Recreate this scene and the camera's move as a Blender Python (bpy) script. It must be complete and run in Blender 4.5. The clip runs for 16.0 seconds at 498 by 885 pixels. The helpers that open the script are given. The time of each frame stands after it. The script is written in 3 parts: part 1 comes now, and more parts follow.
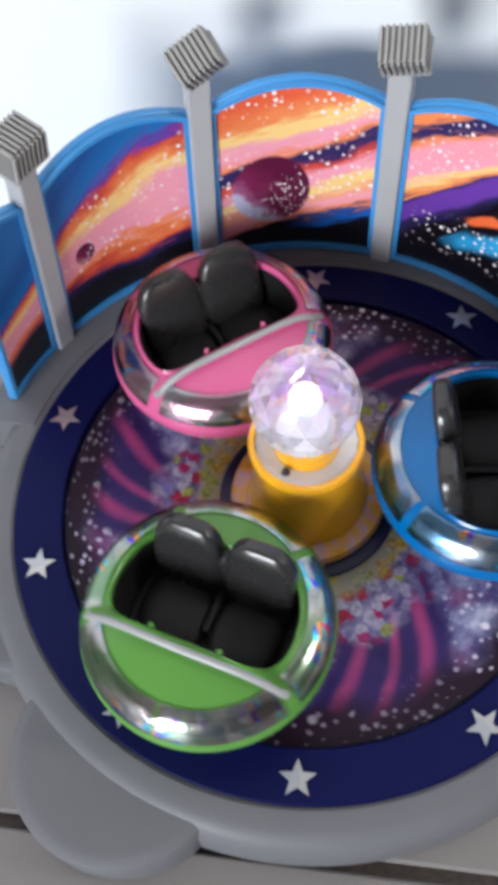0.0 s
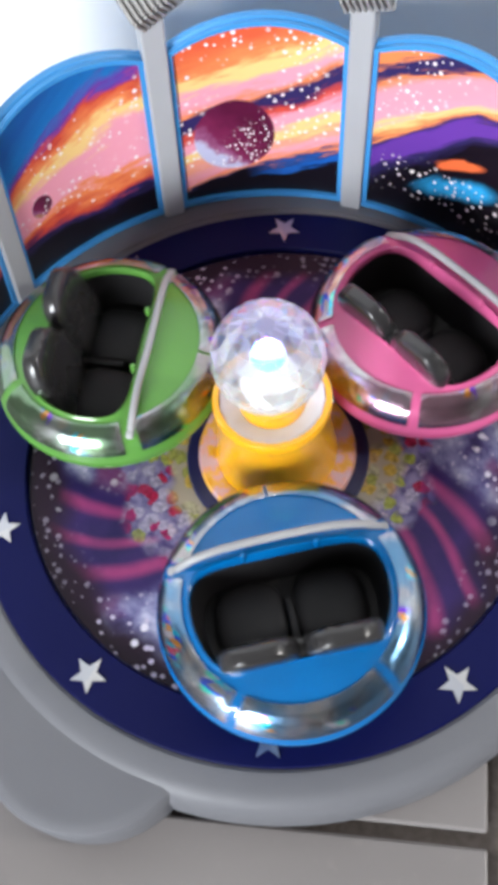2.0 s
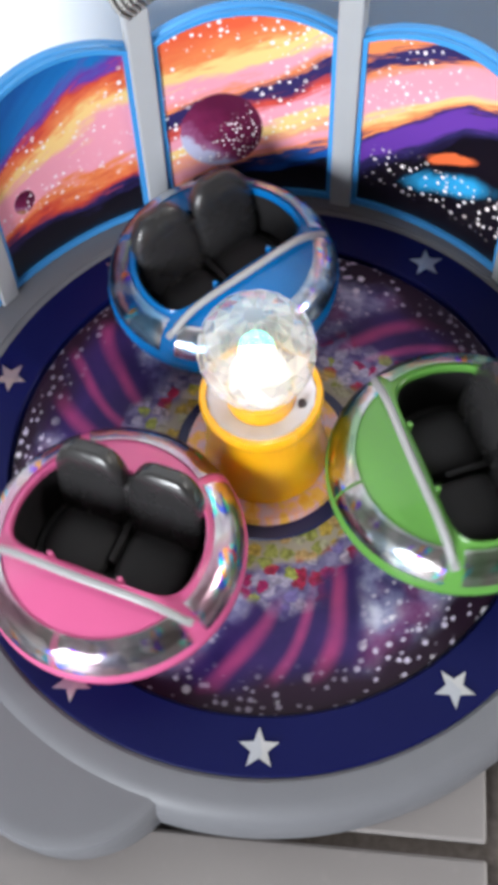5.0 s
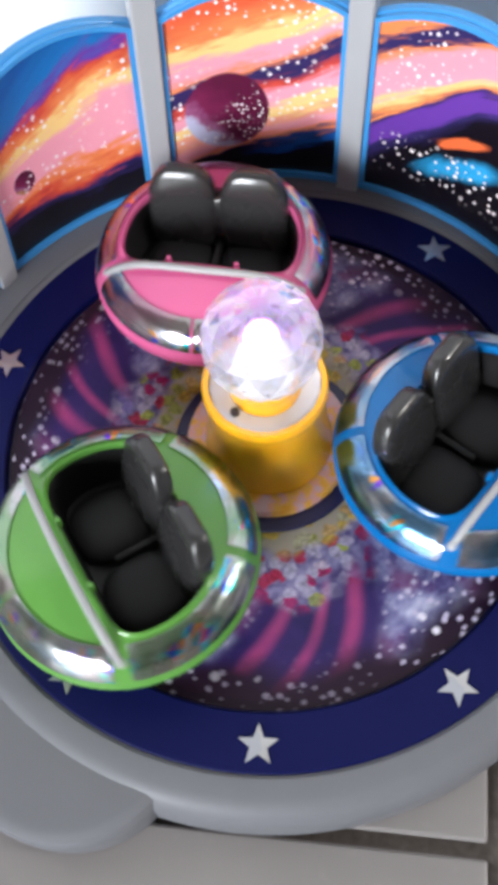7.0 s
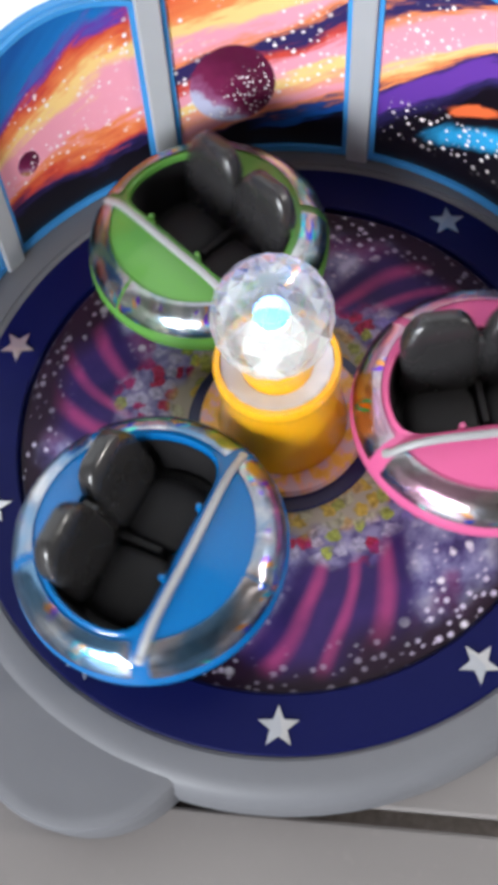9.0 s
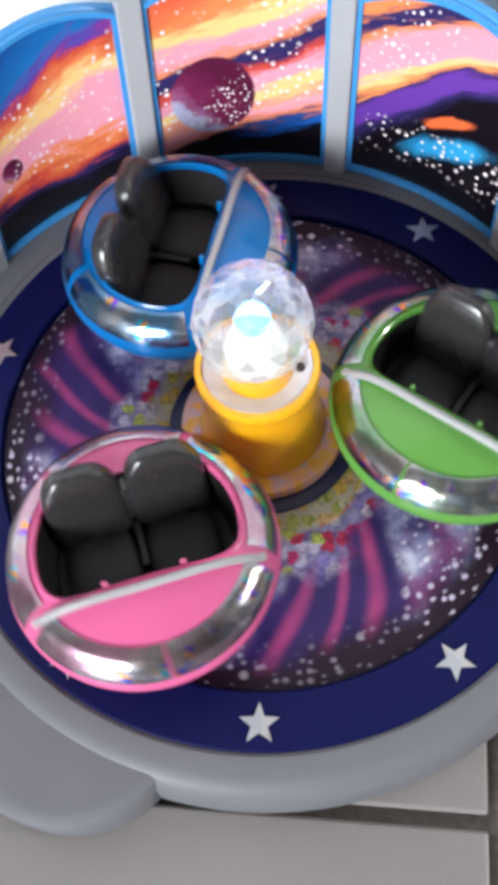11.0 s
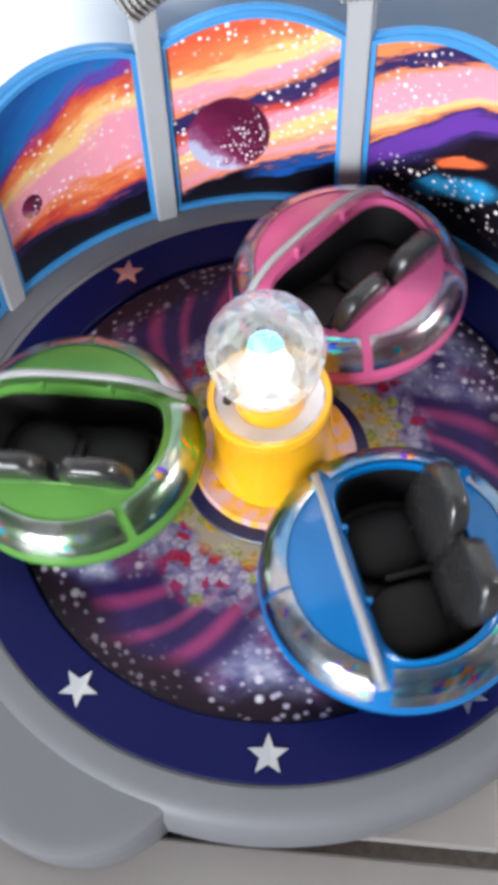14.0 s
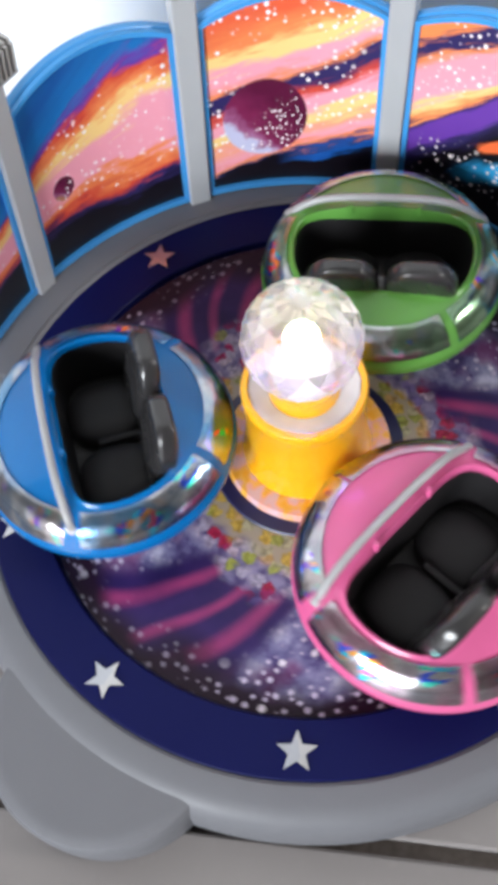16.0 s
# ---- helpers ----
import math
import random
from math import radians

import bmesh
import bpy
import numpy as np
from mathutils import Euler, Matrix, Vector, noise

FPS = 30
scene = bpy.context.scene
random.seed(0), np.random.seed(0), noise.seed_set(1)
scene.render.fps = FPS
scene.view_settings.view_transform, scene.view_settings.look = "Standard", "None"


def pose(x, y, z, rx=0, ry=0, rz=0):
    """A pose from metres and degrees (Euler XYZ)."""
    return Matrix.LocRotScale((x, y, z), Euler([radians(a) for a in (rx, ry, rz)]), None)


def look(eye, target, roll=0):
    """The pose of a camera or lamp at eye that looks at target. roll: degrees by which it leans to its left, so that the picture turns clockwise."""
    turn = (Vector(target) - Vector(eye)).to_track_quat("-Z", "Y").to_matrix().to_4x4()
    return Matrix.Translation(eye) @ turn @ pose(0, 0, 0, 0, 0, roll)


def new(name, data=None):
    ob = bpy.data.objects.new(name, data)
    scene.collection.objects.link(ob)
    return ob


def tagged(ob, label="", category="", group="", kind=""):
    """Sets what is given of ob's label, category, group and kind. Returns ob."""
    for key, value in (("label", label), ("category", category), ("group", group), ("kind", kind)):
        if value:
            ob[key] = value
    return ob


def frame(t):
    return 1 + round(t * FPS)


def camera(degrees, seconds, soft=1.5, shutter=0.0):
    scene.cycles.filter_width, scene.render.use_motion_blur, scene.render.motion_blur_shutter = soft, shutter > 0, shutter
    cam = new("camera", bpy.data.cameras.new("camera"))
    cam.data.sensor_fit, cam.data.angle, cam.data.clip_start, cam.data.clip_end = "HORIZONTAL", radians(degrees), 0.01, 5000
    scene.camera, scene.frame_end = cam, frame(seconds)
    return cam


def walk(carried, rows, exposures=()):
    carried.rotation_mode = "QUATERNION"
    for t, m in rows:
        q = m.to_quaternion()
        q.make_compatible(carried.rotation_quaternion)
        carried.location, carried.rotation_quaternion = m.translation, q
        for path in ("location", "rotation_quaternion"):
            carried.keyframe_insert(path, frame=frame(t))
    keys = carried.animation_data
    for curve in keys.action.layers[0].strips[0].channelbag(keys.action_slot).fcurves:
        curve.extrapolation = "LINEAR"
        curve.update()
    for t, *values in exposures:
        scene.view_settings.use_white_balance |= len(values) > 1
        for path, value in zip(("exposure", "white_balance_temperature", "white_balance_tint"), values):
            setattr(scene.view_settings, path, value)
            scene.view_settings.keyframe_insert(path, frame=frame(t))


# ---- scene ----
cam = camera(28.60, 16.0, soft=6.0, shutter=0.4)
PATH = [
    (0, (0.01076, -0.17857, 0.34995), (-0.1667, 0.8179, -1.3750), -7.52),
    (0.5, (0.00732, -0.17066, 0.34787), (-0.0752, 0.7297, -1.4361), -2.59),
    (1, (0.00685, -0.17502, 0.33655), (-0.0373, 0.6827, -1.4696), -0.38),
    (1.5, (0.02025, -0.17282, 0.34071), (-0.1238, 0.7326, -1.4368), -7.75),
    (2, (0.01967, -0.17055, 0.34192), (-0.1413, 0.7359, -1.4336), -8.68),
    (2.5, (0.02191, -0.16509, 0.34139), (-0.1563, 0.7282, -1.4391), -10.55),
    (3, (0.02245, -0.16496, 0.34113), (-0.1683, 0.7182, -1.4431), -11.74),
    (3.5, (0.02480, -0.17316, 0.33493), (-0.1462, 0.7762, -1.4171), -10.58),
    (6, (0.01389, -0.17061, 0.32656), (-0.1264, 0.7545, -1.4411), -6.46),
    (6.5, (0.01266, -0.16752, 0.32433), (-0.1332, 0.7442, -1.4498), -6.65),
    (7, (0.01727, -0.16587, 0.32480), (-0.1193, 0.7399, -1.4531), -6.90),
    (7.5, (0.02301, -0.16147, 0.32879), (-0.1011, 0.7121, -1.4661), -7.32),
    (8, (0.02237, -0.16036, 0.32826), (-0.1120, 0.7035, -1.4705), -8.42),
    (8.5, (0.01672, -0.16441, 0.32386), (-0.1191, 0.7109, -1.4693), -8.48),
    (9, (0.01784, -0.16372, 0.32049), (-0.1516, 0.7035, -1.4737), -10.46),
    (11.5, (0.01756, -0.17111, 0.32578), (-0.1028, 0.7215, -1.4599), -7.48),
    (12, (0.01758, -0.17213, 0.32267), (-0.1083, 0.7222, -1.4618), -7.79),
    (12.5, (0.01882, -0.17268, 0.32431), (-0.1310, 0.7574, -1.4399), -7.85),
    (13, (0.01840, -0.17536, 0.32545), (-0.1324, 0.7911, -1.4190), -6.89),
    (13.5, (0.01933, -0.17213, 0.32804), (-0.1382, 0.7773, -1.4252), -8.23),
    (14, (0.01726, -0.17616, 0.32411), (-0.1293, 0.8006, -1.4150), -7.61),
    (14.5, (0.01670, -0.17370, 0.32391), (-0.1348, 0.7826, -1.4261), -7.54),
    (15, (0.01386, -0.16824, 0.32366), (-0.1680, 0.7646, -1.4361), -8.81),
    (15.5, (0.01037, -0.16808, 0.32306), (-0.1854, 0.7694, -1.4327), -8.69),
    (16, (0.01268, -0.17166, 0.31929), (-0.1761, 0.7770, -1.4312), -9.02),
]
EXPOSURES = [(0.0, -0.26), (0.4, -0.15), (0.9, 0.13), (2.5, 0.10), (6.0, 0.06), (7.5, 0.10), (8.5, 0.0), (9.0, 0.05), (11.3, 0.17), (11.6, 0.15), (12.0, 0.07), (13.0, 0.13), (14.5, 0.13), (15.5, 0.11), (16.0, 0.06)]
walk(cam, [(t, look(eye, target, roll)) for t, eye, target, roll in PATH], EXPOSURES)

# ---- world and lights ----
FLOOR = -0.026
world = bpy.data.worlds.new("sky")
scene.world = world
world.use_nodes = True
wt = world.node_tree
sky = wt.nodes.new("ShaderNodeTexSky")
sky.sky_type, sky.sun_disc = "NISHITA", False
sky.sun_elevation, sky.sun_rotation = radians(40), radians(230)
wt.links.new(sky.outputs[0], wt.nodes["Background"].inputs[0])
wt.nodes["Background"].inputs[1].default_value = 0.1


def area_lamp(name, eye, target, sx, sy, watts, color):
    d = bpy.data.lights.new(name, "AREA")
    d.shape, d.size, d.size_y, d.energy, d.color = "RECTANGLE", sx, sy, watts, color
    ob = new(name, d)
    ob.matrix_world = look(eye, target)
    return ob


area_lamp("window_daylight", (-1.30, -2.58, 0.98), (-0.05, 0.1, 0.05), 1.16, 1.06, 137, (0.91, 0.955, 1.0))
area_lamp("wall_lamp_light", (2.28, -0.20, 1.45), (0.0, -0.05, 0), 0.18, 0.18, 22.0, (1.0, 0.97, 0.93))
scene.view_settings.exposure = 0.0

# ---- materials ----


class Mat:
    """A node material with short ways to add nodes."""

    def __init__(self, name):
        self.m = bpy.data.materials.new(name)
        self.m.use_nodes = True
        self.t = self.m.node_tree
        self.b = self.t.nodes["Principled BSDF"]

    def n(self, kind, mode=None):
        node = self.t.nodes.new("ShaderNode" + kind)
        if kind == "Math":
            node.operation = mode
        elif kind == "MixRGB":
            node.blend_type = mode
        elif kind == "UVMap":
            node.uv_map = mode
        elif kind == "TexVoronoi":
            node.voronoi_dimensions = mode
        elif kind == "MapRange":
            node.interpolation_type = "SMOOTHSTEP"
        return node

    def put(self, socket, v):
        if isinstance(v, bpy.types.NodeSocket):
            self.t.links.new(v, socket)
        elif isinstance(v, tuple) and len(v) == 3 and len(socket.default_value) == 4:
            socket.default_value = (*v, 1)
        else:
            socket.default_value = v

    def set(self, **kw):
        for k, v in kw.items():
            self.put(self.b.inputs[k.replace("_", " ")], v)
        return self

    def math(self, op, a, b=0.0, c=0.0, clamp=False):
        node = self.n("Math", op)
        node.use_clamp = clamp
        for s, v in zip(node.inputs, (a, b, c)):
            self.put(s, v)
        return node.outputs[0]

    def mix(self, f, a, b, mode="MIX"):
        node = self.n("MixRGB", mode)
        for s, v in zip(node.inputs, (f, a, b)):
            self.put(s, v)
        return node.outputs[0]

    def vec(self, x, y, z=0.0):
        node = self.n("CombineXYZ")
        for s, v in zip(node.inputs, (x, y, z)):
            self.put(s, v)
        return node.outputs[0]

    def xyz(self, v):
        node = self.n("SeparateXYZ")
        self.put(node.inputs[0], v)
        return node.outputs

    def obj(self):
        return self.n("TexCoord").outputs["Object"]

    def uv(self, name):
        return self.n("UVMap", name).outputs[0]

    def noise(self, v, scale, detail=3, rough=0.5, color=False, distort=0.0):
        node = self.n("TexNoise")
        self.put(node.inputs["Vector"], v)
        node.inputs["Scale"].default_value = scale
        node.inputs["Detail"].default_value = detail
        node.inputs["Roughness"].default_value = rough
        node.inputs["Distortion"].default_value = distort
        return node.outputs["Color" if color else "Fac"]

    def voronoi(self, v, scale, out="Distance", dims="3D", rand=1.0):
        node = self.n("TexVoronoi", dims)
        self.put(node.inputs["Vector"], v)
        node.inputs["Scale"].default_value = scale
        node.inputs["Randomness"].default_value = rand
        return node.outputs[out]

    def ramp(self, f, stops, mode="LINEAR"):
        node = self.n("ValToRGB")
        self.put(node.inputs[0], f)
        r = node.color_ramp
        r.interpolation = mode
        while len(r.elements) < len(stops):
            r.elements.new(0.5)
        for e, (p, c) in zip(r.elements, stops):
            e.position = p
            e.color = (*c, 1) if isinstance(c, tuple) else (c, c, c, 1)
        return node.outputs[0]

    def step(self, v, lo, hi):
        node = self.n("MapRange")
        for s, x in zip(node.inputs, (v, lo, hi, 0.0, 1.0)):
            self.put(s, x)
        return node.outputs[0]

    def bump(self, h, strength, dist=0.001):
        node = self.n("Bump")
        node.inputs["Strength"].default_value = strength
        node.inputs["Distance"].default_value = dist
        self.put(node.inputs["Height"], h)
        self.t.links.new(node.outputs[0], self.b.inputs["Normal"])
        return self


def plastic(name, color, rough=0.35, grain=0.06, coat=0.0, spec=0.5):
    """Moulded plastic: slight blotches, fine texture and handling smears."""
    m = Mat(name)
    o = m.obj()
    big, small = m.noise(o, 35, 3), m.noise(o, 900, 2)
    v = m.math("MULTIPLY_ADD", big, grain * 2, 1 - grain)
    col = m.mix(1.0, color, m.vec(v, v, v), "MULTIPLY")
    m.set(Base_Color=col, Roughness=m.math("MULTIPLY_ADD", m.noise(o, 60, 4), 0.22, rough - 0.11), Coat_Weight=coat, Specular_IOR_Level=spec)
    m.bump(small, 0.06, 0.0003)
    return m.m


GREY = plastic("grey_plastic", (0.148, 0.150, 0.165), 0.5, spec=0.3)
GREY_PALE = plastic("pale_grey_plastic", (0.40, 0.41, 0.43), 0.5)
GREY_HEAD = plastic("spotlight_grey_plastic", (0.36, 0.35, 0.34), 0.45)
# spotlight grey darkened, so shade between the fins is painted into the body
GREY_HEAD_SHADE = plastic("spotlight_grey_painted_shade", (0.20, 0.195, 0.19), 0.5)
TRIM_BLUE = plastic("bright_blue_trim", (0.055, 0.31, 0.70), 0.35)
RING_BLUE = plastic("navy_blue_ring", (0.0024, 0.0042, 0.058), 0.5, spec=0.15)
RING_DARK = plastic("dark_navy_edge", (0.010, 0.012, 0.07), 0.4)
YELLOW = plastic("yellow_plastic", (0.95, 0.46, 0.006), 0.2, coat=0.5)
BLACK = plastic("black_seat_plastic", (0.013, 0.012, 0.013), 0.55, spec=0.3)
SEAT = plastic("glossy_black_seat_plastic", (0.026, 0.025, 0.026), 0.27)
seat_shader = SEAT.node_tree.nodes["Principled BSDF"]
seat_shader.inputs["Coat Weight"].default_value, seat_shader.inputs["Coat Roughness"].default_value = 0.35, 0.1
BAR_SILVER = plastic("silver_grey_bar", (0.36, 0.36, 0.37), 0.35)
SCREW = plastic("dark_screw", (0.03, 0.02, 0.02), 0.4)
CAR_COLOR = {
    "green": plastic("green_car_plastic", (0.105, 0.29, 0.055), 0.22, coat=0.25, spec=0.4),
    "blue": plastic("blue_car_plastic", (0.0004, 0.135, 0.41), 0.20, coat=0.25, spec=0.35),
    "pink": plastic("pink_car_plastic", (0.64, 0.115, 0.28), 0.22, coat=0.25, spec=0.4),
}


def holographic(name, base, rough, glints, painted_reflections=0.8, car_reflection=None):
    """Foil sticker: a soft silver mirror with faint tinted areas that imitate reflections, and small groups of rainbow
    lines that are its hologram.
    """
    m = Mat(name)
    o = m.obj()
    x, y, z = m.xyz(o)
    warp = m.mix(0.03, o, m.noise(o, 50, 2, color=True), "ADD")
    pick = m.xyz(m.voronoi(warp, 120, "Color"))
    # light, dark and brownish tones painted in as mirrored surroundings
    broad = m.ramp(pick[0], [(0.0, (0.56, 0.56, 0.60)), (0.18, (0.46, 0.40, 0.40)), (0.36, (0.72, 0.73, 0.76)), (0.50, (0.30, 0.36, 0.50)), (0.64, (0.62, 0.52, 0.48)), (0.78, (0.40, 0.42, 0.48)), (0.90, (0.66, 0.60, 0.66))], "CONSTANT")
    tint = m.mix(painted_reflections, base, broad)
    # the car's colour mirrored in the foil, put into the base colour
    if car_reflection:
        tint = m.mix(m.math("MULTIPLY", m.step(m.noise(o, 55, 2), 0.38, 0.60), 0.85), tint, car_reflection)
    line = m.vec(m.math("MULTIPLY", m.math("ADD", x, y), 120), m.math("MULTIPLY", m.math("SUBTRACT", x, y), 480), m.math("MULTIPLY", z, 300))
    cell = m.xyz(m.voronoi(line, 1.0, "Color"))
    rainbow = m.ramp(cell[0], [(0.0, (0.03, 0.72, 1.0)), (0.2, (0.05, 0.15, 1.0)), (0.42, (0.10, 0.95, 0.75)), (0.56, (0.85, 0.85, 0.95)), (0.68, (0.25, 0.05, 0.9)), (0.80, (1.0, 0.45, 0.10)), (0.90, (0.95, 0.15, 0.30))], "CONSTANT")
    flash = m.step(m.noise(o, 80, 1), glints, glints + 0.05)
    tint = m.mix(m.math("MULTIPLY", flash, m.math("GREATER_THAN", cell[1], 0.35)), tint, rainbow)
    m.set(Base_Color=tint, Metallic=1.0, Roughness=m.math("MULTIPLY_ADD", m.noise(o, 120, 3), 0.20, rough), Coat_Weight=0.5, Coat_Roughness=0.03)
    m.bump(m.noise(o, 120, 2), 0.24, 0.0014)
    return m.m


FOIL = {
    "green": holographic("holographic_foil_greenish", (0.42, 0.44, 0.43), 0.12, 0.55, 0.75, (0.22, 0.40, 0.22)),
    "blue": holographic("holographic_foil_bluish", (0.40, 0.43, 0.47), 0.12, 0.55, 0.75, (0.09, 0.29, 0.52)),
    "pink": holographic("holographic_foil_pinkish", (0.45, 0.41, 0.44), 0.12, 0.55, 0.75, (0.55, 0.30, 0.42)),
}
STAR_FOIL = holographic("silver_star_foil", (0.60, 0.59, 0.58), 0.26, 0.68, 0.35)


def wall_print():
    """Galaxy sticker: painted streaks along the flow, sparkles and two planets. Maps: flow (arc, height over the streak), place (arc, height)."""
    m = Mat("galaxy_print")
    flow, place = m.uv("flow"), m.uv("place")
    u, w, _ = m.xyz(flow)
    s, h, _ = m.xyz(place)
    wob = m.noise(m.vec(m.math("MULTIPLY", u, 30), m.math("MULTIPLY", w, 3.2), 0.0), 1.0, 4, 0.6)
    fine = m.noise(m.vec(m.math("MULTIPLY", u, 40), m.math("MULTIPLY", w, 16), 3.0), 1.0, 3, 0.6)
    q = m.math("ADD", m.math("MULTIPLY_ADD", wob, 0.55, m.math("ADD", w, -0.275)), m.math("MULTIPLY_ADD", fine, 0.26, -0.13))
    f = m.math("MULTIPLY_ADD", q, 1 / 3.0, 1 / 3.0, clamp=True)
    black, navy, purple = (0.006, 0.004, 0.008), (0.030, 0.022, 0.11), (0.14, 0.045, 0.36)
    red, orange, yellow, pink, blue = (0.66, 0.07, 0.04), (0.88, 0.26, 0.09), (0.94, 0.64, 0.25), (0.89, 0.36, 0.46), (0.012, 0.17, 0.50)

    def bands(*stops):
        return m.ramp(f, [((v + 1) / 3, c) for v, c in stops])

    left = bands((-1.0, black), (-0.10, black), (0.0, navy), (0.10, red), (0.22, orange), (0.30, pink), (0.64, pink), (0.73, yellow), (0.78, yellow), (0.85, orange), (0.98, red), (1.06, purple), (1.16, blue), (1.5, (0.012, 0.10, 0.38)), (2.0, blue))
    mid = bands((-1.0, black), (-0.16, black), (-0.09, (0.01, 0.12, 0.50)), (0.0, (0.02, 0.05, 0.20)), (0.06, orange), (0.18, pink), (0.34, (0.90, 0.36, 0.22)), (0.42, yellow), (0.52, yellow), (0.60, pink), (0.72, pink), (0.84, red), (0.95, navy), (1.08, navy), (1.14, orange), (1.26, pink), (1.34, pink), (1.45, yellow), (1.56, yellow), (1.66, orange), (2.0, (0.80, 0.12, 0.05)))
    right = bands((-1.0, black), (-0.72, black), (-0.52, navy), (-0.42, purple), (-0.10, purple), (-0.02, navy), (0.04, orange), (0.14, yellow), (0.26, pink), (0.72, (0.92, 0.34, 0.42)), (0.82, orange), (0.90, navy), (1.06, navy), (1.12, orange), (1.5, orange), (2.0, pink))
    dark_low = m.math("MULTIPLY", m.step(f, 0.345, 0.325), m.step(s, 0.004, -0.012))
    mid = m.mix(dark_low, mid, black)
    e1 = m.step(m.math("MULTIPLY_ADD", wob, 0.004, s), -0.048, -0.040)
    e2 = m.step(m.math("MULTIPLY_ADD", wob, 0.006, s), 0.034, 0.044)
    col = m.mix(e2, m.mix(e1, left, mid), right)
    # cyan splash low on the third panel
    ds = m.math("MULTIPLY", m.math("ADD", s, -0.084), 1 / 0.022)
    rise = m.math("MULTIPLY_ADD", s, -0.42, 0.084 * 0.42)
    dh = m.math("MULTIPLY", m.math("ADD", m.math("ADD", h, rise), -0.031), 1 / 0.0080)
    d = m.math("SQRT", m.math("ADD", m.math("MULTIPLY", ds, ds), m.math("MULTIPLY", dh, dh)))
    d = m.math("ADD", d, m.math("MULTIPLY_ADD", wob, 1.6, -0.8))
    col = m.mix(m.step(d, 1.1, 0.5), col, (0.03, 0.38, 0.75))
    dh = m.math("MULTIPLY", m.math("ADD", m.math("ADD", h, rise), -0.0445), 1 / 0.0035)
    ds = m.math("MULTIPLY", m.math("ADD", s, -0.082), 1 / 0.013)
    d = m.math("ADD", m.math("SQRT", m.math("ADD", m.math("MULTIPLY", ds, ds), m.math("MULTIPLY", dh, dh))), m.math("MULTIPLY_ADD", wob, 1.4, -0.7))
    col = m.mix(m.step(d, 1.1, 0.7), col, (0.85, 0.16, 0.05))

    def dots(scale, size, keep, seed):
        v = m.vec(m.math("ADD", s, seed), h, 0.0)
        dist = m.voronoi(v, scale, "Distance", "2D")
        rnd = m.xyz(m.voronoi(v, scale, "Color", "2D"))
        r = m.math("MULTIPLY_ADD", rnd[1], size, size * 0.35)
        on = m.math("GREATER_THAN", rnd[0], keep)
        return m.math("MULTIPLY", on, m.step(m.math("SUBTRACT", r, dist), 0.0, size * 0.4))

    band = m.math("MULTIPLY", m.math("MULTIPLY", m.step(f, 0.36, 0.44), m.math("SUBTRACT", 1.0, m.math("MULTIPLY", m.step(f, 0.64, 0.70), m.step(s, -0.042, -0.05)))), m.step(m.noise(m.vec(s, h, 1.0), 38, 2), 0.42, 0.6))
    low = m.math("MULTIPLY", m.step(s, 0.035, 0.06), m.math("MULTIPLY", m.step(h, 0.012, 0.02), m.step(h, 0.040, 0.032)))
    spark = m.math("MAXIMUM", m.math("MULTIPLY", dots(300, 0.28, 0.40, 0.3), m.math("MAXIMUM", band, low)), m.math("MULTIPLY", m.math("MULTIPLY", dots(150, 0.13, 0.72, 0.7), m.step(f, 0.36, 0.42)), m.math("SUBTRACT", 1.0, m.math("MULTIPLY", m.step(f, 0.64, 0.70), m.step(s, -0.042, -0.05)))))
    col = m.mix(spark, col, (0.95, 0.86, 0.88))

    def planet(col, cs, ch, r, glow):
        ax, ay = m.math("ADD", s, -cs), m.math("MULTIPLY", m.math("ADD", h, -ch), 0.90)
        dist = m.math("SQRT", m.math("ADD", m.math("MULTIPLY", ax, ax), m.math("MULTIPLY", ay, ay)))
        lit = m.math("MULTIPLY_ADD", m.math("ADD", ax, ay), 0.6 / r, m.math("MULTIPLY_ADD", m.noise(m.vec(s, h, 5.0), 160, 3), 0.8, 0.20), clamp=True)
        body = m.ramp(lit, [(0.0, glow), (0.14, (0.36, 0.12, 0.26)), (0.36, (0.20, 0.02, 0.08)), (1.0, (0.10, 0.008, 0.04))])
        body = m.mix(m.math("MULTIPLY", dots(480, 0.30, 0.35, 0.1), m.step(m.math("SUBTRACT", ax, ay), -0.3 * r, 0.3 * r)), body, (0.95, 0.9, 0.92))
        return m.mix(m.step(dist, r * 1.03, r * 0.97), col, body)

    col = planet(col, -0.0156, 0.0386, 0.0172, (0.55, 0.55, 0.75))
    col = planet(col, -0.1042, 0.0400, 0.0050, (0.45, 0.2, 0.1))
    m.set(Base_Color=col, Roughness=0.32)
    m.bump(fine, 0.04, 0.0003)
    return m.m


PRINT = wall_print()


